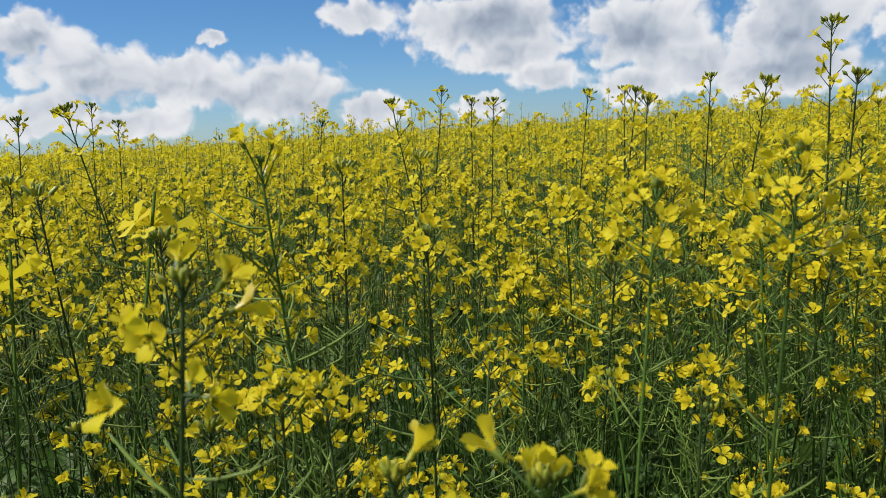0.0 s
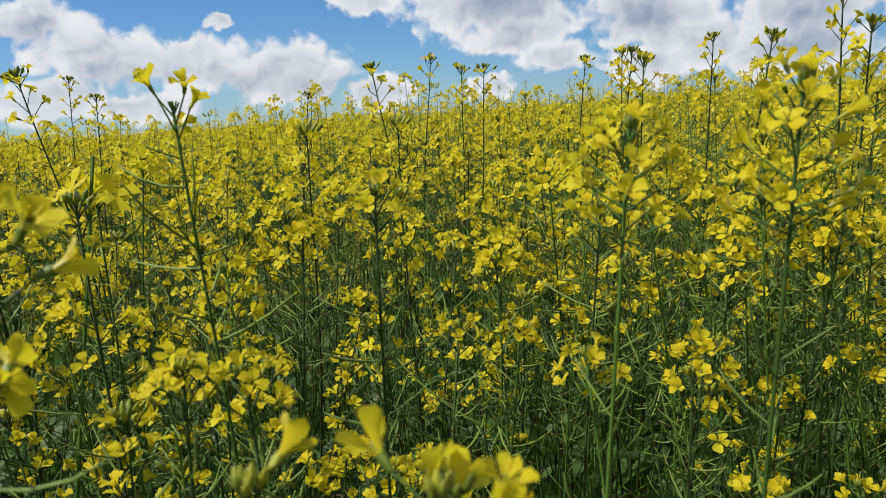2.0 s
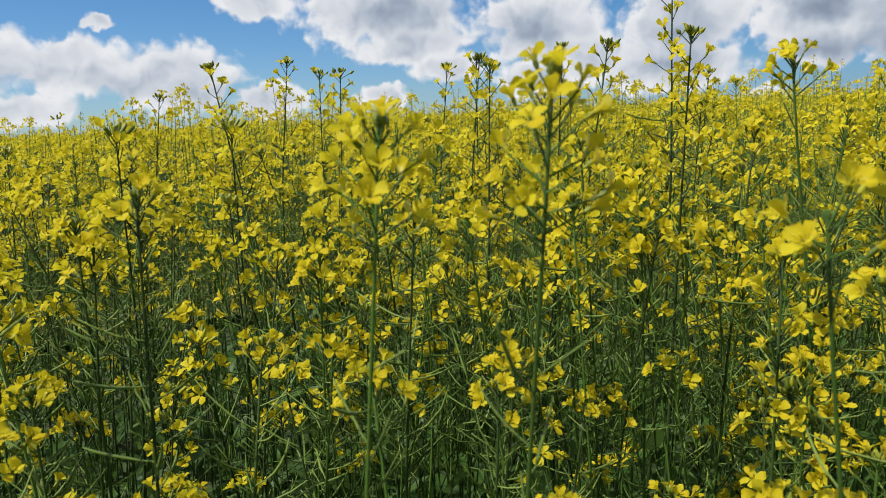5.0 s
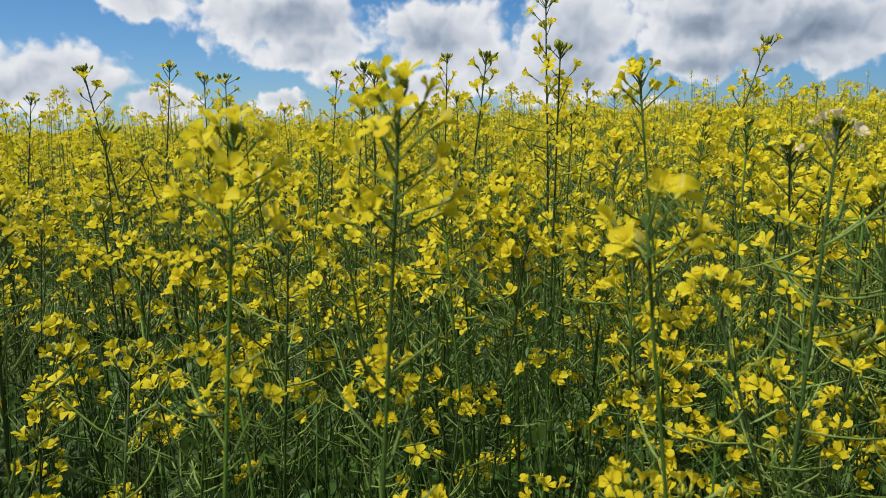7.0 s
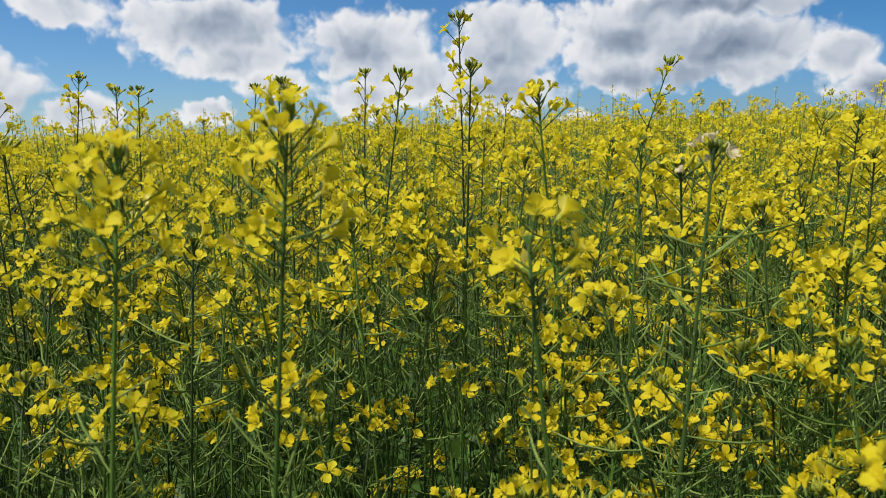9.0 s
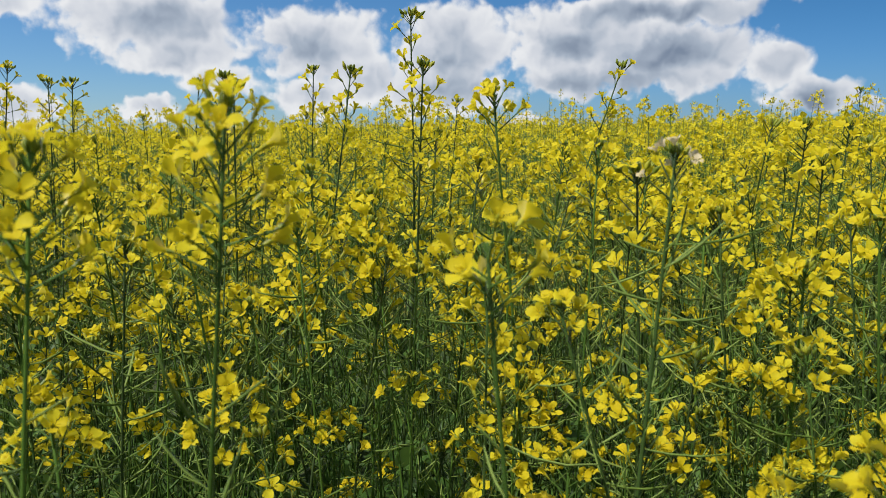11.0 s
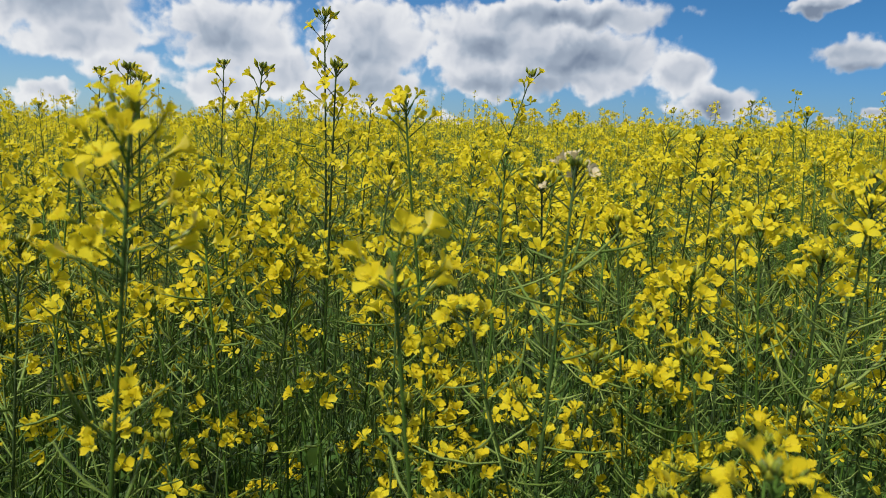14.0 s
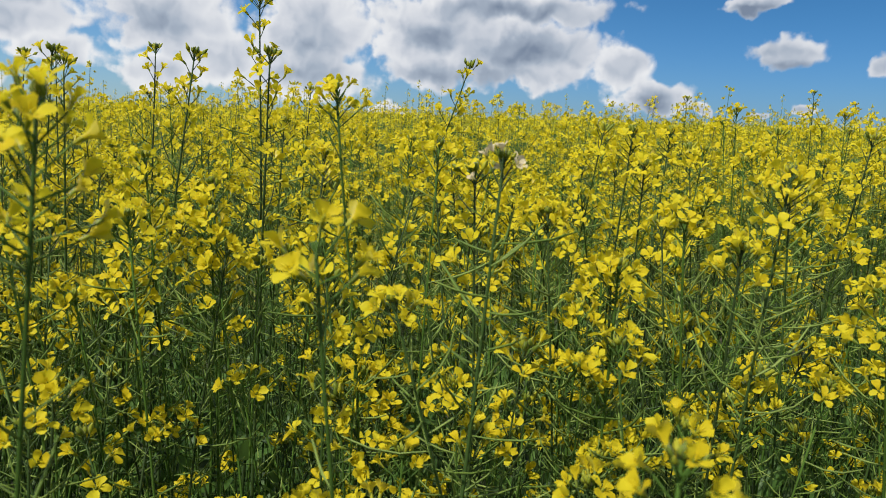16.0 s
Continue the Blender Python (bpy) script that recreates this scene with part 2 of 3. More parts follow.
def mesh_of(name, v, f, m):
    data = bpy.data.meshes.new(name)
    used = sorted(set(m.tolist()))
    remap = np.zeros(len(MATERIALS), int)
    for i, slot in enumerate(used):
        data.materials.append(MATERIALS[slot])
        remap[slot] = i
    data.vertices.add(len(v))
    data.vertices.foreach_set("co", v.astype(np.float32).ravel())
    data.loops.add(3 * len(f))
    data.loops.foreach_set("vertex_index", f.astype(np.int32).ravel())
    data.polygons.add(len(f))
    data.polygons.foreach_set("loop_start", np.arange(0, 3 * len(f), 3, dtype=np.int32))
    data.polygons.foreach_set("material_index", remap[m].astype(np.int32))
    data.polygons.foreach_set("use_smooth", np.ones(len(f), bool))
    data.update(calc_edges=True)
    data.validate()
    return data


def sweep(path, radii, sides, slot):
    """A round stalk along a path, closed at its tip."""
    path = [Vector(p) for p in path]
    verts, faces = [], []
    side = Vector((1, 0, 0))
    for i, p in enumerate(path):
        d = (path[min(i + 1, len(path) - 1)] - path[max(i - 1, 0)]).normalized()
        side = (side - d * side.dot(d))
        side = side.normalized() if side.length > 1e-4 else d.orthogonal().normalized()
        up = d.cross(side)
        for s in range(sides):
            w = 2 * math.pi * s / sides
            verts.append(p + (side * math.cos(w) + up * math.sin(w)) * radii[i])
    for i in range(len(path) - 1):
        for s in range(sides):
            a, b = i * sides + s, i * sides + (s + 1) % sides
            faces += [(a, b, b + sides), (a, b + sides, a + sides)]
    top = len(verts)
    verts.append(path[-1] + (path[-1] - path[-2]).normalized() * radii[-1])
    faces += [(top - sides + s, top - sides + (s + 1) % sides, top) for s in range(sides)]
    shape = Shape()
    shape.add([tuple(v) for v in verts], faces, slot)
    return shape


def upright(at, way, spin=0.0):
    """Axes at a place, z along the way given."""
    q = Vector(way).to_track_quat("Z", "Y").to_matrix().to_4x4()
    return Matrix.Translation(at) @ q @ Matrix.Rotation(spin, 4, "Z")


def flower_shape(rng, detail, opened, slot=P_PETAL):
    """Four rounded, crumpled petals on upright claws, in a cross on a short calyx; opened 0 is a funnel, 1 lies flat. z points out of the flower."""
    s = Shape()
    size = rng.uniform(0.0084, 0.0104)
    outline = {2: ((0.0, 0.24), (0.30, 0.42), (0.56, 0.90), (0.82, 1.0), (1.0, 0.62)),
               1: ((0.0, 0.30), (0.40, 0.62), (0.78, 1.0), (1.0, 0.66)), 0: ((0.0, 0.3), (0.6, 1.0), (1.0, 0.7)), -1: ((0.0, 0.45), (1.0, 1.0))}[detail]
    across = (-0.5, 0.0, 0.5) if detail > 1 else (-0.5, 0.5)
    crumple = 0.0008 if detail > 0 else 0.0
    for k in range(4):
        turn = k * math.pi / 2 + rng.uniform(-0.28, 0.28)
        spread = radians(18 + 60 * min(1, max(0, opened + rng.uniform(-0.2, 0.2))))
        curl = rng.uniform(0.3, 1.6)
        long, wide = size * rng.uniform(0.86, 1.08), size * rng.uniform(0.56, 0.78)
        verts, faces = [], []
        rho, z, last = 0.0007, 0.0, 0.0
        twist = rng.uniform(-0.3, 0.3)
        for u, w in outline:
            flare = min(1, max(0, (u - 0.14) / 0.42))
            bend = 0.16 + spread * flare * flare * (3 - 2 * flare) + curl * max(0, u - 0.45) ** 1.5
            rho += (u - last) * long * math.sin(bend)
            z += (u - last) * long * math.cos(bend)
            last = u
            for c in across:
                cup = abs(c) * 0.30 * wide * w + c * twist * wide * u
                verts.append((rho + (0.0 if c else wide * 0.05) + rng.uniform(-crumple, crumple) * u,
                              c * wide * w + rng.uniform(-crumple, crumple) * u, z + cup + rng.uniform(-crumple, crumple) * u))
        n = len(across)
        for i in range(len(outline) - 1):
            for j in range(n - 1):
                a = i * n + j
                faces += [(a, a + n, a + n + 1), (a, a + n + 1, a + 1)]
        co, si = math.cos(turn), math.sin(turn)
        s.add([(x * co - y * si, x * si + y * co, zz) for x, y, zz in verts], faces, slot)
    if detail > 1:
        s.put(sweep([(0, 0, -0.0045), (0, 0, -0.001), (0, 0, 0.0035)], [0.0008, 0.0015, 0.0009], 3, P_BUD), Matrix())
    if detail > 1:
        for k in range(2):
            w = k * math.pi + 0.4
            s.put(sweep([(0, 0, 0.002), (0.0015 * math.cos(w), 0.0015 * math.sin(w), 0.0066)], [0.0003, 0.0006], 3, slot), Matrix())
    return s


def bud_shape(rng, detail):
    long = rng.uniform(0.0042, 0.0062)
    if detail < 1:
        return sweep([(0, 0, 0), (0, 0, long)], [0.0014, 0.0012], 3, P_BUD)
    if detail > 1:
        return sweep([(0, 0, 0), (0, 0, long * 0.25), (0, 0, long * 0.7), (0, 0, long)], [0.0006, 0.0014, 0.0014, 0.0005], 5, P_BUD)
    return sweep([(0, 0, 0), (0, 0, long * 0.45), (0, 0, long)], [0.0005, 0.0017, 0.0005], 3, P_BUD)


def pod_shape(rng, detail):
    """A long thin seed pod on its stalk, bowed upwards."""
    stalk, long = rng.uniform(0.010, 0.018), rng.uniform(0.014, 0.038)
    n = {2: 6, 1: 4, 0: 3, -1: 2}[detail]
    pts, rad = [], []
    bow = rng.uniform(0.3, 1.1)
    x = z = 0.0
    for i in range(n):
        u = i / (n - 1)
        pts.append((x, rng.uniform(-0.0006, 0.0006), z))
        w = bow * u
        step = (stalk + long) / (n - 1)
        x += step * math.cos(w)
        z += step * math.sin(w)
        fat = 0.0005 if u < 0.32 else 0.00085 * (1 - 0.55 * max(0, (u - 0.75) / 0.25))
        rad.append(fat)
    return sweep(pts, rad, 3, P_POD)


def leaf_shape(rng):
    """A lance-shaped blue-green leaf that clasps the stem, arched, with a wavy rim and a sunk midrib."""
    long, wide = rng.uniform(0.09, 0.16), rng.uniform(0.022, 0.042)
    droop = rng.uniform(0.6, 1.6)
    verts, faces = [], []
    x = z = 0.0
    for i in range(7):
        u = i / 6
        w = wide * (0.75 if i == 0 else max(0.04, math.sin(math.pi * (0.18 + 0.80 * u)) ** 0.8))
        slope = 0.9 - droop * u
        for c in (-1, 0, 1):
            verts.append((x, c * w * 0.5, z + (0.0 if c == 0 else 0.25 * w + rng.uniform(-0.002, 0.002))))
        x += long / 6 * math.cos(slope)
        z += long / 6 * math.sin(slope)
    for i in range(6):
        for j in range(2):
            a = i * 3 + j
            faces += [(a, a + 3, a + 4), (a, a + 4, a + 1)]
    s = Shape()
    s.add(verts, faces, P_LEAF)
    return s


KIT = {}
kit_rng = random.Random(7)
for level in (-1, 0, 1, 2):
    KIT["flower", level] = [flower_shape(kit_rng, level, o) for o in (0.0, 0.1, 0.2, 0.35, 0.5, 0.8, 0.25, 0.4)]
    KIT["bud", level] = [bud_shape(kit_rng, level) for _ in range(4)]
    KIT["pod", level] = [pod_shape(kit_rng, level) for _ in range(8)]
KIT["faded", 2] = [flower_shape(kit_rng, 2, o, P_FADED) for o in (0.1, 0.2, 0.35)]
KIT["leaf", 2] = [leaf_shape(kit_rng) for _ in range(6)]
KIT_MESH = {}
for (kind, level), shapes in KIT.items():
    if level == 2:
        KIT_MESH[kind] = [s.mesh({"faded": "flower", "pod": "seed_pod"}.get(kind, kind)) for s in shapes]


# ---- the rape plant ----
def curve(points, n):
    """A smooth path through a few points."""
    pts = [Vector(p) for p in points]
    pts = [pts[0] * 2 - pts[1]] + pts + [pts[-1] * 2 - pts[-2]]
    out = []
    spans = len(pts) - 3
    for i in range(n):
        u = i / (n - 1) * spans
        k = min(int(u), spans - 1)
        f = u - k
        a, b, c, d = pts[k:k + 4]
        out.append(0.5 * ((2 * b) + (c - a) * f + (2 * a - 5 * b + 4 * c - d) * f * f + (3 * b - a - 3 * c + d) * f ** 3))
    return out


def along(path, back):
    """The place and the way at a distance back from the path's tip."""
    i = len(path) - 1
    while i > 1 and back > (path[i] - path[i - 1]).length:
        back -= (path[i] - path[i - 1]).length
        i -= 1
    d = (path[i] - path[i - 1]).normalized()
    return path[i] - d * back, d


class Truss:
    """One flowering shoot: its stalk, with flowers, buds and pods to hang on it."""

    def __init__(self, rng, path, radius, tip_radius, kind, flowers, pods, n_side):
        self.path, self.flowers, self.buds, self.pods, self.stalks, self.spurs = path, [], [], [], [], []
        n = len(path)
        self.radii = [radius + (tip_radius - radius) * (i / (n - 1)) for i in range(n)]
        self.sides = n_side
        spacing = {"tall": 0.0085, "bushy": 0.0026, "short": 0.0030, "faded": 0.003, "column": 0.0050, "loose": 0.0032, "string": 0.0055}[kind]
        golden = rng.uniform(0, 6.28)
        depth = 0.003
        for k in range(rng.randint(7, 12)):                       # buds crowd the very tip
            at, d = along(path, 0.001 + 0.0005 * k)
            golden += 2.4
            open_by = (0.10 + 0.085 * k) if kind == "tall" else (0.08 + 0.06 * k)
            out = (upright((0, 0, 0), d, golden) @ Vector((math.sin(open_by), 0, math.cos(open_by)))).normalized()
            tip = at + out * ((0.004 + 0.0011 * k) if kind == "tall" else (0.002 + 0.0006 * k))
            self.stalks.append((at, tip))
            self.buds.append((tip, out, rng.randrange(4), rng.uniform(1.3, 1.7) if kind == "tall" else 1.0))
        for k in range(flowers):
            depth += spacing * rng.uniform(0.6, 1.4)
            at, d = along(path, depth)
            golden += 2.4 + rng.uniform(-0.3, 0.3)
            lean = min(1.5, rng.uniform(0.45, 0.85) + 0.05 * k)
            if kind == "tall":
                far_out = rng.uniform(0.011, 0.020)
            elif kind in ("loose", "string"):                                 # a few funnels on long thin stalks
                far_out = rng.uniform(0.013, 0.024)
                lean = rng.uniform(0.5, 1.5)
            else:                                                 # lower stalks are longer, so that the head is a flat dome
                far_out = rng.uniform(0.006, 0.010) + (0.0018 if kind == "short" else 0.0012) * min(k, 9)
                lean = min(1.2, rng.uniform(0.50, 0.80) + 0.035 * k)
            out = (upright((0, 0, 0), d, golden) @ Vector((math.sin(lean), 0, math.cos(lean)))).normalized()
            tip = at + out * far_out + Vector((0, 0, rng.uniform(-0.001, 0.003)))
            face = (out + Vector((rng.uniform(-0.45, 0.45), rng.uniform(-0.45, 0.45), rng.uniform(-0.1, 0.5)))).normalized()
            self.stalks.append((at, tip))
            self.flowers.append((tip + face * 0.004, face, rng.choice((1, 3, 6, 7)) if kind in ("loose", "string") else rng.randrange(8), rng.uniform(0, 6.28), rng.uniform(0.82, 1.05) * {"tall": 1.08, "faded": 0.55, "column": 1.1}.get(kind, 1.0)))
        reach = depth
        for k in range(12):                                       # bare stalks where flowers have dropped
            reach += rng.uniform(0.006, 0.018)
            at, d = along(path, reach)
            turn = rng.uniform(0, 6.28)
            lean = rng.uniform(0.7, 1.35)
            out = (upright((0, 0, 0), d, turn) @ Vector((math.sin(lean), 0, math.cos(lean)))).normalized()
            self.spurs.append((at, at + out * rng.uniform(0.011, 0.024) + Vector((0, 0, rng.uniform(0.0, 0.005)))))
        depth += 0.012
        for k in range(pods):
            depth += rng.uniform(0.005, 0.013)
            at, d = along(path, depth)
            golden += 2.4 + rng.uniform(-0.4, 0.4)
            rise = rng.uniform(0.0, 0.7)
            self.pods.append((at, upright((0, 0, 0), d, golden) @ Matrix.Rotation(-rise, 4, "Y"), rng.randrange(8), rng.uniform(0.75, 1.2)))


def flower_place(fl):
    at, face, variant, spin, size = fl
    return upright(at, face, spin) @ Matrix.Scale(size, 4)


class Plant:
    """A branching stem with flowering shoots, standing at the origin; the main tip comes to rest at the place given."""

    def __init__(self, rng, tip, kind="bushy", branches=5, sides=5, steps=9, bow=0.03, full=1.0, thick=0.0025, leaves=(2, 3)):
        tip = Vector(tip)
        h = tip.z
        knee = Vector((tip.x * 0.25 + rng.uniform(-bow, bow), tip.y * 0.25 + rng.uniform(-bow, bow), h * 0.45))
        mid = Vector((tip.x * 0.62 + rng.uniform(-bow, bow) * 0.6, tip.y * 0.62 + rng.uniform(-bow, bow) * 0.6, h * 0.78))
        main = curve([(0, 0, 0), knee, mid, tip], steps * 2)
        base, end = thick * rng.uniform(0.85, 1.15), 0.0008
        n_flowers = {"tall": rng.randint(10, 14), "bushy": rng.randint(10, 15), "short": rng.randint(9, 14), "faded": 7, "column": 22, "loose": 8, "string": 8}[kind]
        self.kind = kind
        self.trusses = [Truss(rng, main, base, end, kind, int(n_flowers * full), rng.randint(10, 16), sides)]
        turn = rng.uniform(0, 6.28)
        for k in range(branches):
            turn += 2.4 + rng.uniform(-0.4, 0.4)
            low = h * rng.uniform(0.36, 0.78)
            at, d = along(main, h - low)
            top = min(h - 0.015, max(low + 0.16, h - abs(rng.gauss(0.05, 0.07)) - (0.02 if kind != "tall" else 0.10) - (rng.uniform(0.05, 0.21) if rng.random() < 0.27 else 0.0)))
            reach = rng.uniform(0.05, 0.17)
            out = Vector((math.cos(turn), math.sin(turn), 0))
            drift = Vector((tip.x, tip.y, 0)) * ((top - low) / h)
            p1 = at + out * reach * 0.55 + drift * 0.4 + Vector((0, 0, (top - low) * 0.33))
            p2 = at + out * reach + drift + Vector((rng.uniform(-0.02, 0.02), rng.uniform(-0.02, 0.02), top - low))
            path = curve([at, p1, p2], steps)
            style = "short" if kind != "tall" else rng.choice(["short", "tall"])
            self.trusses.append(Truss(rng, path, rng.uniform(0.0011, 0.0019), 0.0008, style, int(rng.randint(6, 10) * full), rng.randint(7, 12), max(3, sides - 1)))
        self.slot = P_DARK_STEM if kind in ("tall", "faded") or rng.random() < 0.4 else P_STEM
        self.leaves = []
        for k in range(rng.randint(*leaves)):
            at, d = along(main, h * rng.uniform(0.34, 0.86))
            self.leaves.append((at, rng.uniform(0, 6.28), rng.randrange(6), rng.uniform(0.8, 1.3)))

    def stalk(self, truss, fine=True, thin=True):
        s = Shape()
        slot = self.slot
        s.put(sweep(truss.path, truss.radii, truss.sides, slot), Matrix())
        if thin:
            for a, b in (truss.stalks if fine else truss.stalks[7:]):
                s.put(sweep([a, b], [0.0006, 0.0005], 3, slot), Matrix())
        for a, b in ((truss.spurs if fine else truss.spurs[::2]) if thin else []):
            s.put(sweep([a, b], [0.0005, 0.0006], 3, P_POD), Matrix())
        return s

    def joined(self, level):
        """The whole plant as one shape, coarser for lower levels."""
        s = Shape()
        for tr in self.trusses:
            s.put(self.stalk(tr, thin=False), Matrix())
            for fl in tr.flowers:
                s.put(KIT["flower", level][fl[2]], flower_place(fl) @ Matrix.Scale(1.0 if level == 0 else 1.15, 4))
            for k, (at, way, v, size) in enumerate(tr.buds):
                if k % (4 if level == 0 else 8) == 0:
                    s.put(KIT["bud", level][v], upright(at, way) @ Matrix.Scale(1.3 * size, 4))
            for k, (at, m, v, size) in enumerate(tr.pods):
                if k % (2 if level == 0 else 5) == 0:
                    s.put(KIT["pod", level][v], Matrix.Translation(at) @ m @ Matrix.Scale(size, 4))
        return s


def part(name, data, parent, m=None, label=""):
    ob = new(name, data)
    ob.parent = parent
    if m is not None:
        ob.matrix_basis = m
    return tagged(ob, label)


def raise_plant(plant, label, single, pods_apart=False):
    """The plant as a thing with its parts: each flower and pod by itself, or in the clusters that they grow in."""
    thing = tagged(new("rape_plant"), label, "plant", "rape plants in the field")
    for k, tr in enumerate(plant.trusses):
        stalk, head = plant.stalk(tr, single), Shape()
        for at, way, v, size in tr.buds:
            (stalk if single else head).put(KIT["bud", 1 if single else 0][v], upright(at, way) @ Matrix.Scale(size, 4))
        if not pods_apart:
            for at, m, v, size in tr.pods:
                stalk.put(KIT["pod", 1 if single else 0][v], Matrix.Translation(at) @ m @ Matrix.Scale(size, 4), P_DARK_STEM if plant.kind == "tall" and v % 2 else None)
        shoot = part("main_stem" if k == 0 else "branch", stalk.mesh("stem"), thing)
        kind = "faded" if plant.kind == "faded" and k == 0 else "flower"
        if single:
            for fl in tr.flowers:
                stock = KIT_MESH[kind]
                part("flower", stock[fl[2] % len(stock)], shoot, flower_place(fl))
        else:
            for fl in tr.flowers:
                head.put(KIT["flower", 1][fl[2]], flower_place(fl))
            tagged(part("raceme", head.mesh("raceme"), shoot), kind="stuff")
        if pods_apart:
            for at, m, v, size in tr.pods:
                part("seed_pod", KIT_MESH["pod"][v], shoot, Matrix.Translation(at) @ m @ Matrix.Scale(size, 4))
    for at, turn, v, size in plant.leaves:
        part("leaf", KIT_MESH["leaf"][v], thing, Matrix.Translation(at) @ Matrix.Rotation(turn, 4, "Z") @ Matrix.Scale(size, 4))
    return thing


# ---- ground ----
def ring_sheet(name, radii, spokes, height, mat):
    bm = bmesh.new()
    rings = []
    for r in radii:
        rings.append([bm.verts.new((r * math.cos(2 * math.pi * k / spokes), r * math.sin(2 * math.pi * k / spokes),
                                    height(r * math.cos(2 * math.pi * k / spokes), r * math.sin(2 * math.pi * k / spokes)))) for k in range(spokes)])
    for a, b in zip(rings, rings[1:]):
        for k in range(spokes):
            bm.faces.new((a[k], b[k], b[(k + 1) % spokes], a[(k + 1) % spokes]))
    if radii[0] < 0.1:
        bm.faces.new(rings[0])
    data = bpy.data.meshes.new(name)
    bm.to_mesh(data)
    bm.free()
    data.materials.append(mat)
    for p in data.polygons:
        p.use_smooth = True
    return new(name, data)


ground = ring_sheet("ground", [0.05] + [0.05 * 1.22 ** k for k in range(1, 56)], 96,
                    lambda x, y: 0.02 * noise.noise(Vector((x * 3, y * 3, 0))) * min(1, 30 / (1 + math.hypot(x, y))), SOIL)
tagged(ground, "bare brown soil under the flowering crop", "ground", kind="structure")

CANOPY_FROM = 5.0
canopy = ring_sheet("far_field", [CANOPY_FROM * 1.04 ** k for k in range(164)], 320,
                    lambda x, y: 0.05 + 0.92 * min(1.0, (math.hypot(x, y) - CANOPY_FROM) / 3.5) + 0.06 * min(1.0, math.hypot(x, y) / 25) + 0.11 * noise.noise(Vector((x * 4.1, y * 4.1, 3))) + 0.06 * noise.noise(Vector((x * 0.21, y * 0.21, 8))), CANOPY)
tagged(canopy, "dense yellow and green canopy of the flowering rape field", "crop field", kind="stuff")


# ---- the tall plants that stand out, each where it grows ----
def hero(tip, kind, branches, lean, label, seed, full=1.0, thick=0.0032, pods_apart=False, grow=1.0, buds=12, bare=False):
    rng = random.Random(seed)
    foot = Vector((tip[0] - lean[0], tip[1] - lean[1], 0))
    plant = Plant(rng, Vector(tip) - foot, kind, branches, full=full, thick=thick)
    for tr in plant.trusses:
        tr.flowers = [(*fl[:4], fl[4] * grow) for fl in tr.flowers]
        tr.buds = tr.buds[:buds]
        if bare:
            tr.spurs, tr.pods = tr.spurs[::4], tr.pods[5::2]
    thing = raise_plant(plant, label, True, pods_apart)
    thing.matrix_basis = Matrix.Translation(foot)
    FEET.append((foot.x, foot.y))
    return thing


FEET = []
TALL = [(0.462, 0.874, 1.444), (0.417, 0.738, 1.376), (0.715, 0.817, 1.387), (0.390, 0.880, 1.382), (0.415, 1.130, 1.402),
        (0.274, 1.028, 1.383), (0.008, 1.403, 1.418), (-0.066, 1.070, 1.390), (0.098, 1.316, 1.393), (0.062, 1.395, 1.397),
        (-0.750, 1.609, 1.445), (-0.452, 0.902, 1.399), (0.280, 0.994, 1.371), (0.304, 1.208, 1.394), (1.910, 1.364, 1.396),
        (2.254, 1.188, 1.426), (-0.64, 1.127, 1.400), (-0.25, 1.578, 1.378), (0.296, 1.468, 1.404), (-0.674, 1.557, 1.403), (0.736, 1.318, 1.364)]
LEANS = {1: (0.07, 0.0), 2: (0.28, 0.02), 3: (0.13, 0.0), 7: (-0.05, 0.0), 11: (-0.12, 0.0), 0: (0.03, 0.0)}
for i, tip in enumerate(TALL):
    hero(tip, "tall", 1 if i < 3 else 3, LEANS.get(i, (0.04 + 0.03 * (i % 3), -0.02 + 0.02 * (i % 4))),
         "tall rape plant with sparse yellow flowers over the crop", 100 + i)
BUSHY = [(0.364, 0.500, 1.342), (0.172, 0.349, 1.330), (0.108, 0.367, 1.315), (0.260, 0.316, 1.278), (-0.012, 0.470, 1.285), (-0.089, 0.629, 1.240),
         (0.274, 0.628, 1.290), (0.499, 0.436, 1.262), (0.572, 0.302, 1.300), (-0.108, 0.437, 1.342), (0.679, 0.36, 1.292), (0.326, 0.605, 1.222), (0.396, 0.582, 1.230)]
for i, tip in enumerate(BUSHY):
    hero(tip, {3: "loose", 6: "column", 9: "loose"}.get(i, "bushy"), {1: 1, 2: 1, 3: 0, 8: 0, 9: 0}.get(i, 3), (0.03 * (i % 3), 0.03), "rape plant with a dense head of yellow flowers", 200 + i, full={1: 1.6, 2: 1.5, 9: 0.65}.get(i, 0.95),
         thick=0.0015, pods_apart=i < 6, grow={0: 0.8, 1: 0.85, 2: 0.85, 3: 1.0}.get(i, 0.92), buds=0 if i in (3, 9) else 6, bare=i < 4)
LOW = [(0.076, 0.587, 1.163), (-0.088, 0.353, 1.227), (0.205, 0.628, 1.121), (0.053, 0.741, 1.063), (0.215, 0.937, 1.127), (0.590, 0.465, 1.104),
       (0.288, 0.618, 1.090), (0.594, 0.456, 1.211), (0.372, 0.422, 1.119), (-0.154, 0.607, 1.206), (0.176, 0.495, 1.155), (0.193, 0.522, 1.166),
       (0.562, 0.353, 1.102), (0.026, 0.206, 1.243), (0.322, 0.188, 1.226), (0.450, 0.627, 1.198), (-0.088, 0.236, 1.306), (-0.021, 0.217, 1.242)]
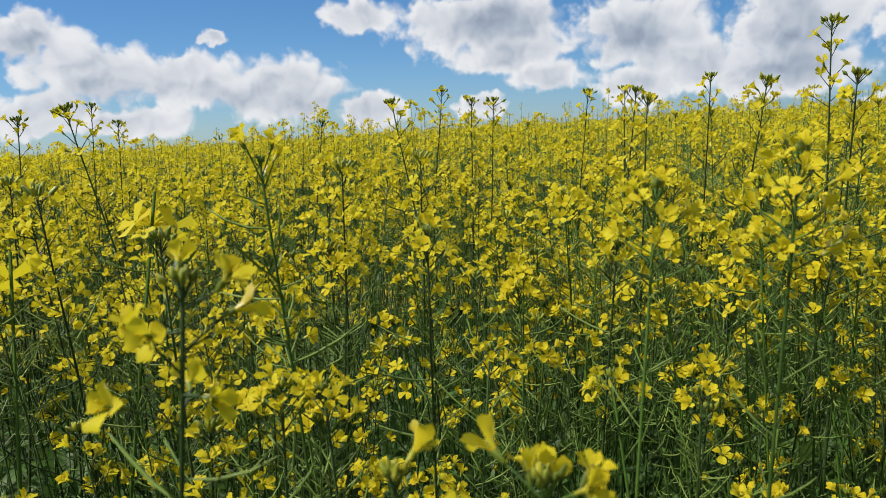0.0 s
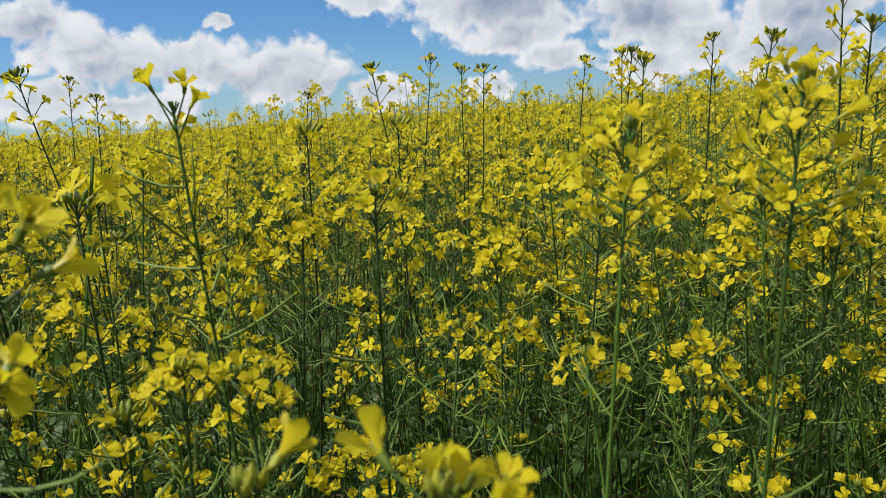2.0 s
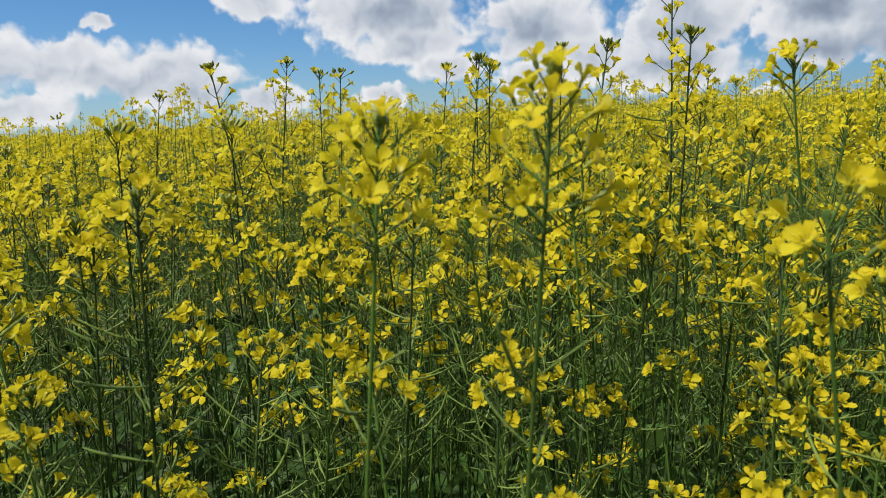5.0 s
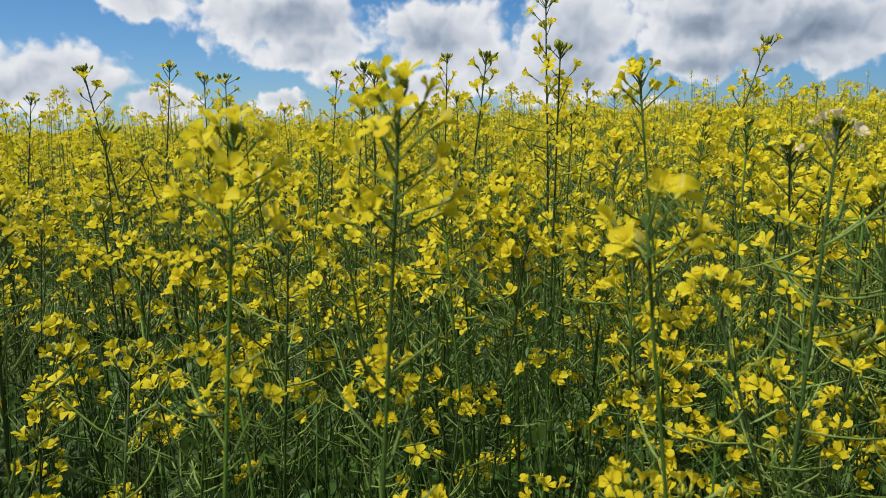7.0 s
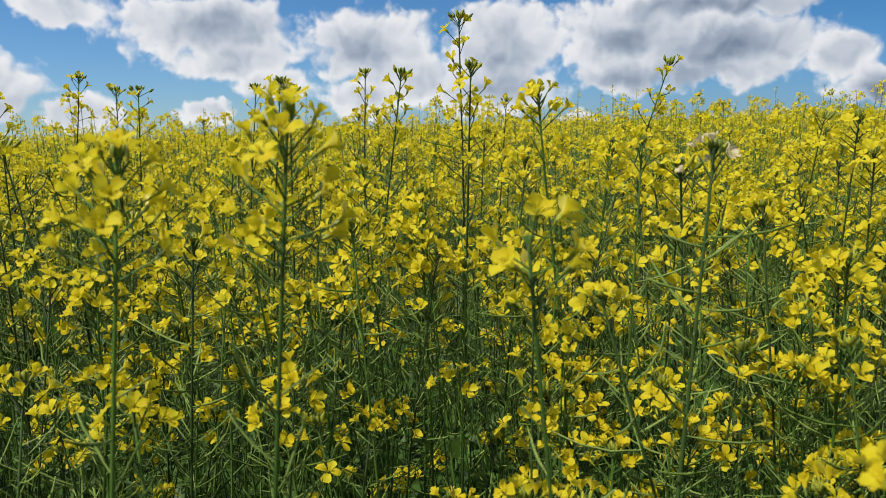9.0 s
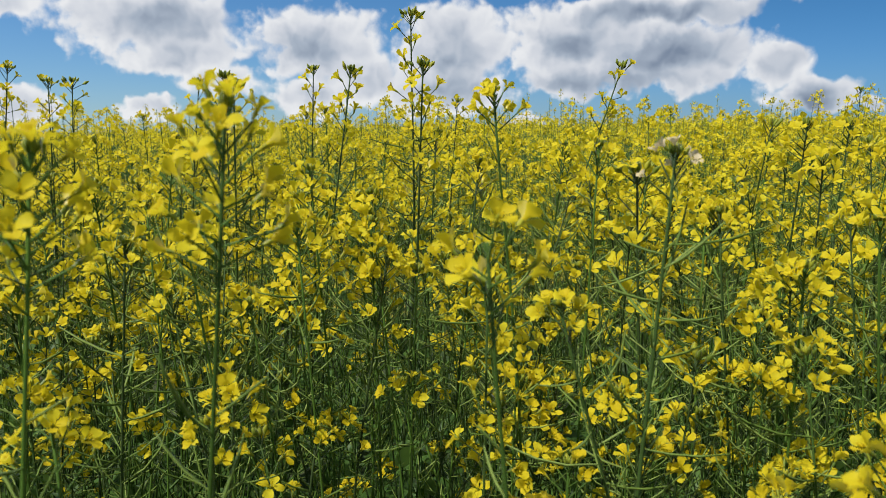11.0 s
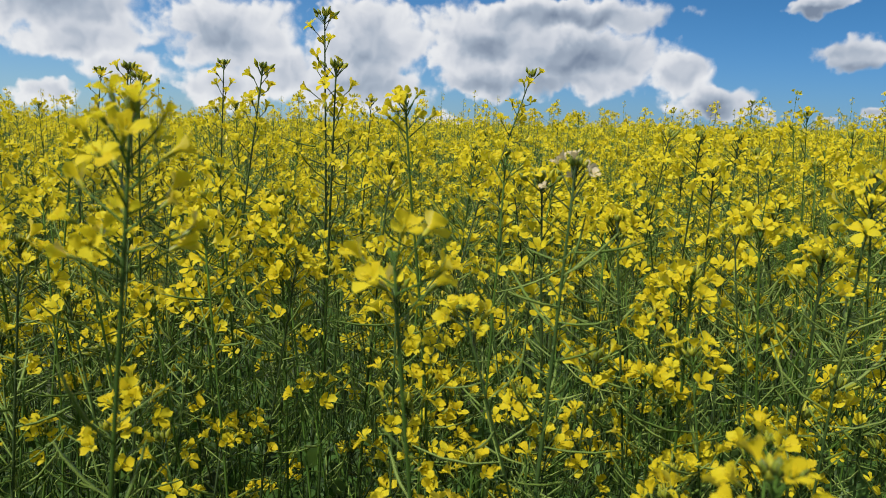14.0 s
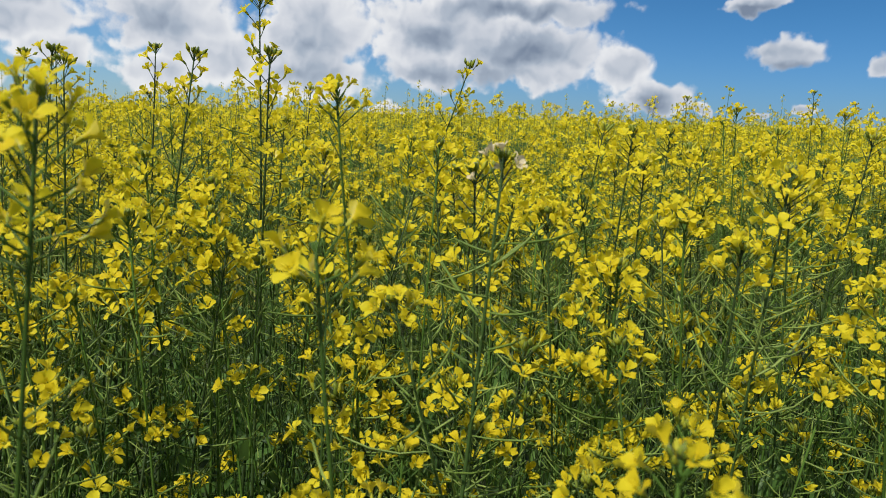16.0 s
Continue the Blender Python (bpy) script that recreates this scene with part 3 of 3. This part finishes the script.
for i, tip in enumerate(LOW):
    hero(tip, {13: "loose", 16: "string"}.get(i, "bushy"), 2 if i not in (13, 14, 16, 17) else 0, (0.02, 0.03), "lower rape plant with yellow flowers among green pods", 300 + i, full={13: 1.0, 16: 1.0, 17: 0.12}.get(i, 0.75), thick=0.0020, pods_apart=i < 6, grow={13: 1.08, 14: 0.78, 16: 1.08, 17: 1.08}.get(i, 0.9))
MIDST = [(0.274, 0.662, 1.268), (0.330, 0.685, 1.262), (0.320, 0.623, 1.248), (0.069, 0.655, 1.216), (0.164, 0.811, 1.253), (0.550, 0.500, 1.250), (0.502, 0.371, 1.236),
         (0.518, 0.417, 1.196), (0.579, 0.453, 1.214), (0.659, 0.598, 1.237), (0.578, 0.379, 1.258), (0.556, 0.319, 1.251), (-0.105, 0.644, 1.253), (-0.272, 0.676, 1.284), (0.416, 0.551, 1.123)]
for i, tip in enumerate(MIDST):
    hero(tip, "column" if i < 3 else "bushy", 2, (0.03, 0.02), "rape plant with a broad head of yellow flowers", 600 + i, full=0.85, thick=0.0021)
hero((0.394, 0.364, 1.306), "faded", 1, (0.10, 0.0), "rape plant with a faded pinkish head", 400, thick=0.0028)

# ---- the crop around them ----
CENTRE = Vector((0.08, 0.05))
VIEW_FROM, VIEW_TO = -78.0, 42.0             # degrees to the left of straight ahead


def crop_height(rng, top=1.40):
    h = rng.gauss(1.245, 0.05)
    if rng.random() < 0.28:
        h += rng.uniform(0.04, 0.13)
    return min(h, top - rng.uniform(0, 0.02))


def feet(spacing, inner, outer, rng, behind=False):
    """Scattered places of plants in a ring, ahead of the path or behind it."""
    n = int(outer / spacing) + 1
    for i in range(-n, n + 1):
        for j in range(-n, n + 1):
            x = CENTRE.x + (i + rng.uniform(-0.5, 0.5)) * spacing
            y = CENTRE.y + (j + rng.uniform(-0.5, 0.5)) * spacing
            dx, dy = x - CENTRE.x, y - CENTRE.y
            r = math.hypot(dx, dy)
            if not inner <= r < outer:
                continue
            ahead = VIEW_FROM < math.degrees(math.atan2(-dx, dy)) < VIEW_TO
            if ahead != behind:
                yield x, y


rng = random.Random(11)


def row_of_plants(inner, outer, spacing, stock, single):
    """Plants that can be told apart: a few kinds, grown again and again."""
    for x, y in feet(spacing, inner, outer, rng):
        if any((x - a) ** 2 + (y - b) ** 2 < (0.10 if k < 3 else 0.055) ** 2 for k, (a, b) in enumerate(FEET)):
            continue
        k = rng.randrange(len(stock))
        turn = Matrix.Translation((x, y, 0)) @ Matrix.Rotation(rng.uniform(-0.7, 0.7) + rng.choice((0, 0.4)), 4, "Z")
        if stock[k][1] is None:
            stock[k][1] = raise_plant(stock[k][0], "flowering rape plant in the crop", single)
            stock[k][1].matrix_basis = turn
        else:
            copy_thing(stock[k][1], turn)


def proto(seed, branches, steps, full, top):
    r = random.Random(seed)
    tip = (r.uniform(-0.02, 0.09), r.uniform(-0.04, 0.04), crop_height(r, top))
    return [Plant(r, tip, "bushy" if seed % 4 else "tall", r.randint(*branches), sides=4, steps=steps, full=full), None]


row_of_plants(0.44, 0.70, 0.135, [proto(500 + k, (7, 8), 7, 1.1, 1.30) for k in range(10)], True)
row_of_plants(0.70, 1.20, 0.128, [proto(520 + k, (7, 8), 7, 1.2, 1.33) for k in range(12)], False)
row_of_plants(1.20, 1.95, 0.148, [proto(540 + k, (6, 8), 6, 1.2, 1.36) for k in range(14)], False)


def stand(name, label, places, shapes, rng, grow=(0.93, 1.05)):
    """Plants past counting, joined into one mesh."""
    vs, fs, ms, n = [], [], [], 0
    stock = [s.arrays() for s in shapes]
    for x, y in places:
        v, f, m = stock[rng.randrange(len(stock))]
        w, size = rng.uniform(-0.8, 0.8), rng.uniform(*grow)
        c, s = math.cos(w), math.sin(w)
        turned = v @ np.array([[c, s, 0], [-s, c, 0], [0, 0, size]]) + (x, y, 0)
        vs.append(turned)
        fs.append(f + n)
        ms.append(m)
        n += len(v)
    ob = new(name, mesh_of(name, np.concatenate(vs), np.concatenate(fs), np.concatenate(ms)))
    return tagged(ob, label, "crop field", kind="stuff")


def plants(level, n, seed, branches, sides, steps, full=1.0):
    out = []
    r = random.Random(seed)
    for k in range(n):
        tip = (r.uniform(-0.02, 0.09), r.uniform(-0.04, 0.04), crop_height(r, 1.385) + (r.uniform(0.03, 0.12) if k % 4 == 0 else 0.0))
        out.append(Plant(r, tip, "bushy" if k % 4 else "tall", r.randint(*branches), sides, steps, full=full, leaves=(0, 0)).joined(level))
    return out


def tuft_shapes(n, seed, heads=(4, 5), size=(1.3, 2.2)):
    """Far plants: thin shoots that each carry a dome of flowers."""
    out = []
    r = random.Random(seed)
    for k in range(n):
        s = Shape()
        h = 0.02 + crop_height(r, 1.40)
        for j in range(r.randint(*heads)):
            spread = 0.09 if j else 0.02
            x, y, top = r.gauss(0.02, spread), r.gauss(0, spread), h - (abs(r.gauss(0.03, 0.08)) if j else 0.0)
            s.put(sweep([(x * 0.3, y * 0.3, 0.35), (x, y, top)], [0.003, 0.0016], 3, P_STEM), Matrix())
            for i in range(r.randint(3, 4)):
                w, far = i * 2.1 + r.uniform(-0.5, 0.5), r.uniform(0.004, 0.022)
                at = (x + far * math.cos(w), y + far * math.sin(w), top - r.uniform(0.0, 0.035))
                s.put(KIT["flower", -1][r.randrange(8)], upright(at, (math.cos(w) * 0.8, math.sin(w) * 0.8, 0.7), r.uniform(0, 6)) @ Matrix.Scale(r.uniform(*size), 4))
        if k % 2 == 0:
            x, y, top = r.gauss(0.03, 0.06), r.gauss(0, 0.06), h + r.uniform(0.02, 0.11)
            s.put(sweep([(x * 0.6, y * 0.6, 0.9), (x, y, top)], [0.0022, 0.0014], 3, P_STEM), Matrix())
            s.put(KIT["bud", -1][r.randrange(4)], Matrix.Translation((x, y, top)) @ Matrix.Scale(2.0, 4))
            for i in range(4):
                w = i * 2.4 + r.uniform(-0.5, 0.5)
                at = (x + 0.012 * math.cos(w), y + 0.012 * math.sin(w), top - 0.004 - 0.012 * i)
                s.put(KIT["flower", -1][r.randrange(8)], upright(at, (math.cos(w), math.sin(w), 0.6), r.uniform(0, 6)) @ Matrix.Scale(r.uniform(0.8, 1.2), 4))
        out.append(s)
    return out


def rosettes(n, seed):
    """Young shoots that never reached the light: short stalks full of leaves."""
    out = []
    r = random.Random(seed)
    for k in range(n):
        s = Shape()
        h = r.uniform(0.35, 0.75)
        s.put(sweep([(0, 0, 0), (r.uniform(-0.05, 0.05), r.uniform(-0.05, 0.05), h)], [0.004, 0.0015], 3, P_STEM), Matrix())
        for j in range(9):
            w = j * 2.4 + r.uniform(-0.4, 0.4)
            s.put(KIT["leaf", 2][r.randrange(6)], Matrix.Translation((0, 0, h * (0.18 + 0.09 * j))) @ Matrix.Rotation(w, 4, "Z") @ Matrix.Scale(r.uniform(0.9, 1.5), 4))
        out.append(s)
    return out


stand("undergrowth", "leafy dark green shoots under the rape crop", feet(0.18, 0.5, 3.4, rng), rosettes(8, 31), rng)
stand("undergrowth", "leafy dark green shoots under the rape crop", feet(0.36, 0.7, 5.4, rng, True), rosettes(4, 32), rng)
near_stand = plants(0, 16, 21, (5, 7), 3, 4, 1.15)
stand("rape_crop", "dense flowering rape crop", feet(0.155, 1.95, 2.7, rng), near_stand, rng)
mid_stand = plants(-1, 18, 22, (4, 5), 3, 3, 0.95)
stand("rape_crop", "dense flowering rape crop", feet(0.175, 2.7, 4.7, rng), mid_stand, rng)
stand("rape_crop", "dense flowering rape crop", feet(0.165, 4.7, 7.0, rng), tuft_shapes(24, 28, (5, 6), (1.1, 1.7)), rng)
stand("rape_crop", "distant flowering rape crop", feet(0.27, 7.0, 14.0, rng), tuft_shapes(16, 23), rng)
stand("rape_crop", "distant flowering rape crop", feet(0.58, 14.0, 32.0, rng), tuft_shapes(16, 26, (3, 4), (1.8, 3.2)), rng)
stand("rape_crop", "flowering rape crop", feet(0.205, 0.75, 5.6, rng, True), tuft_shapes(12, 25, (5, 6), (1.8, 2.8)), rng)
stand("rape_crop", "distant flowering rape crop", feet(0.85, 5.6, 22.5, rng, True), tuft_shapes(8, 24), rng)
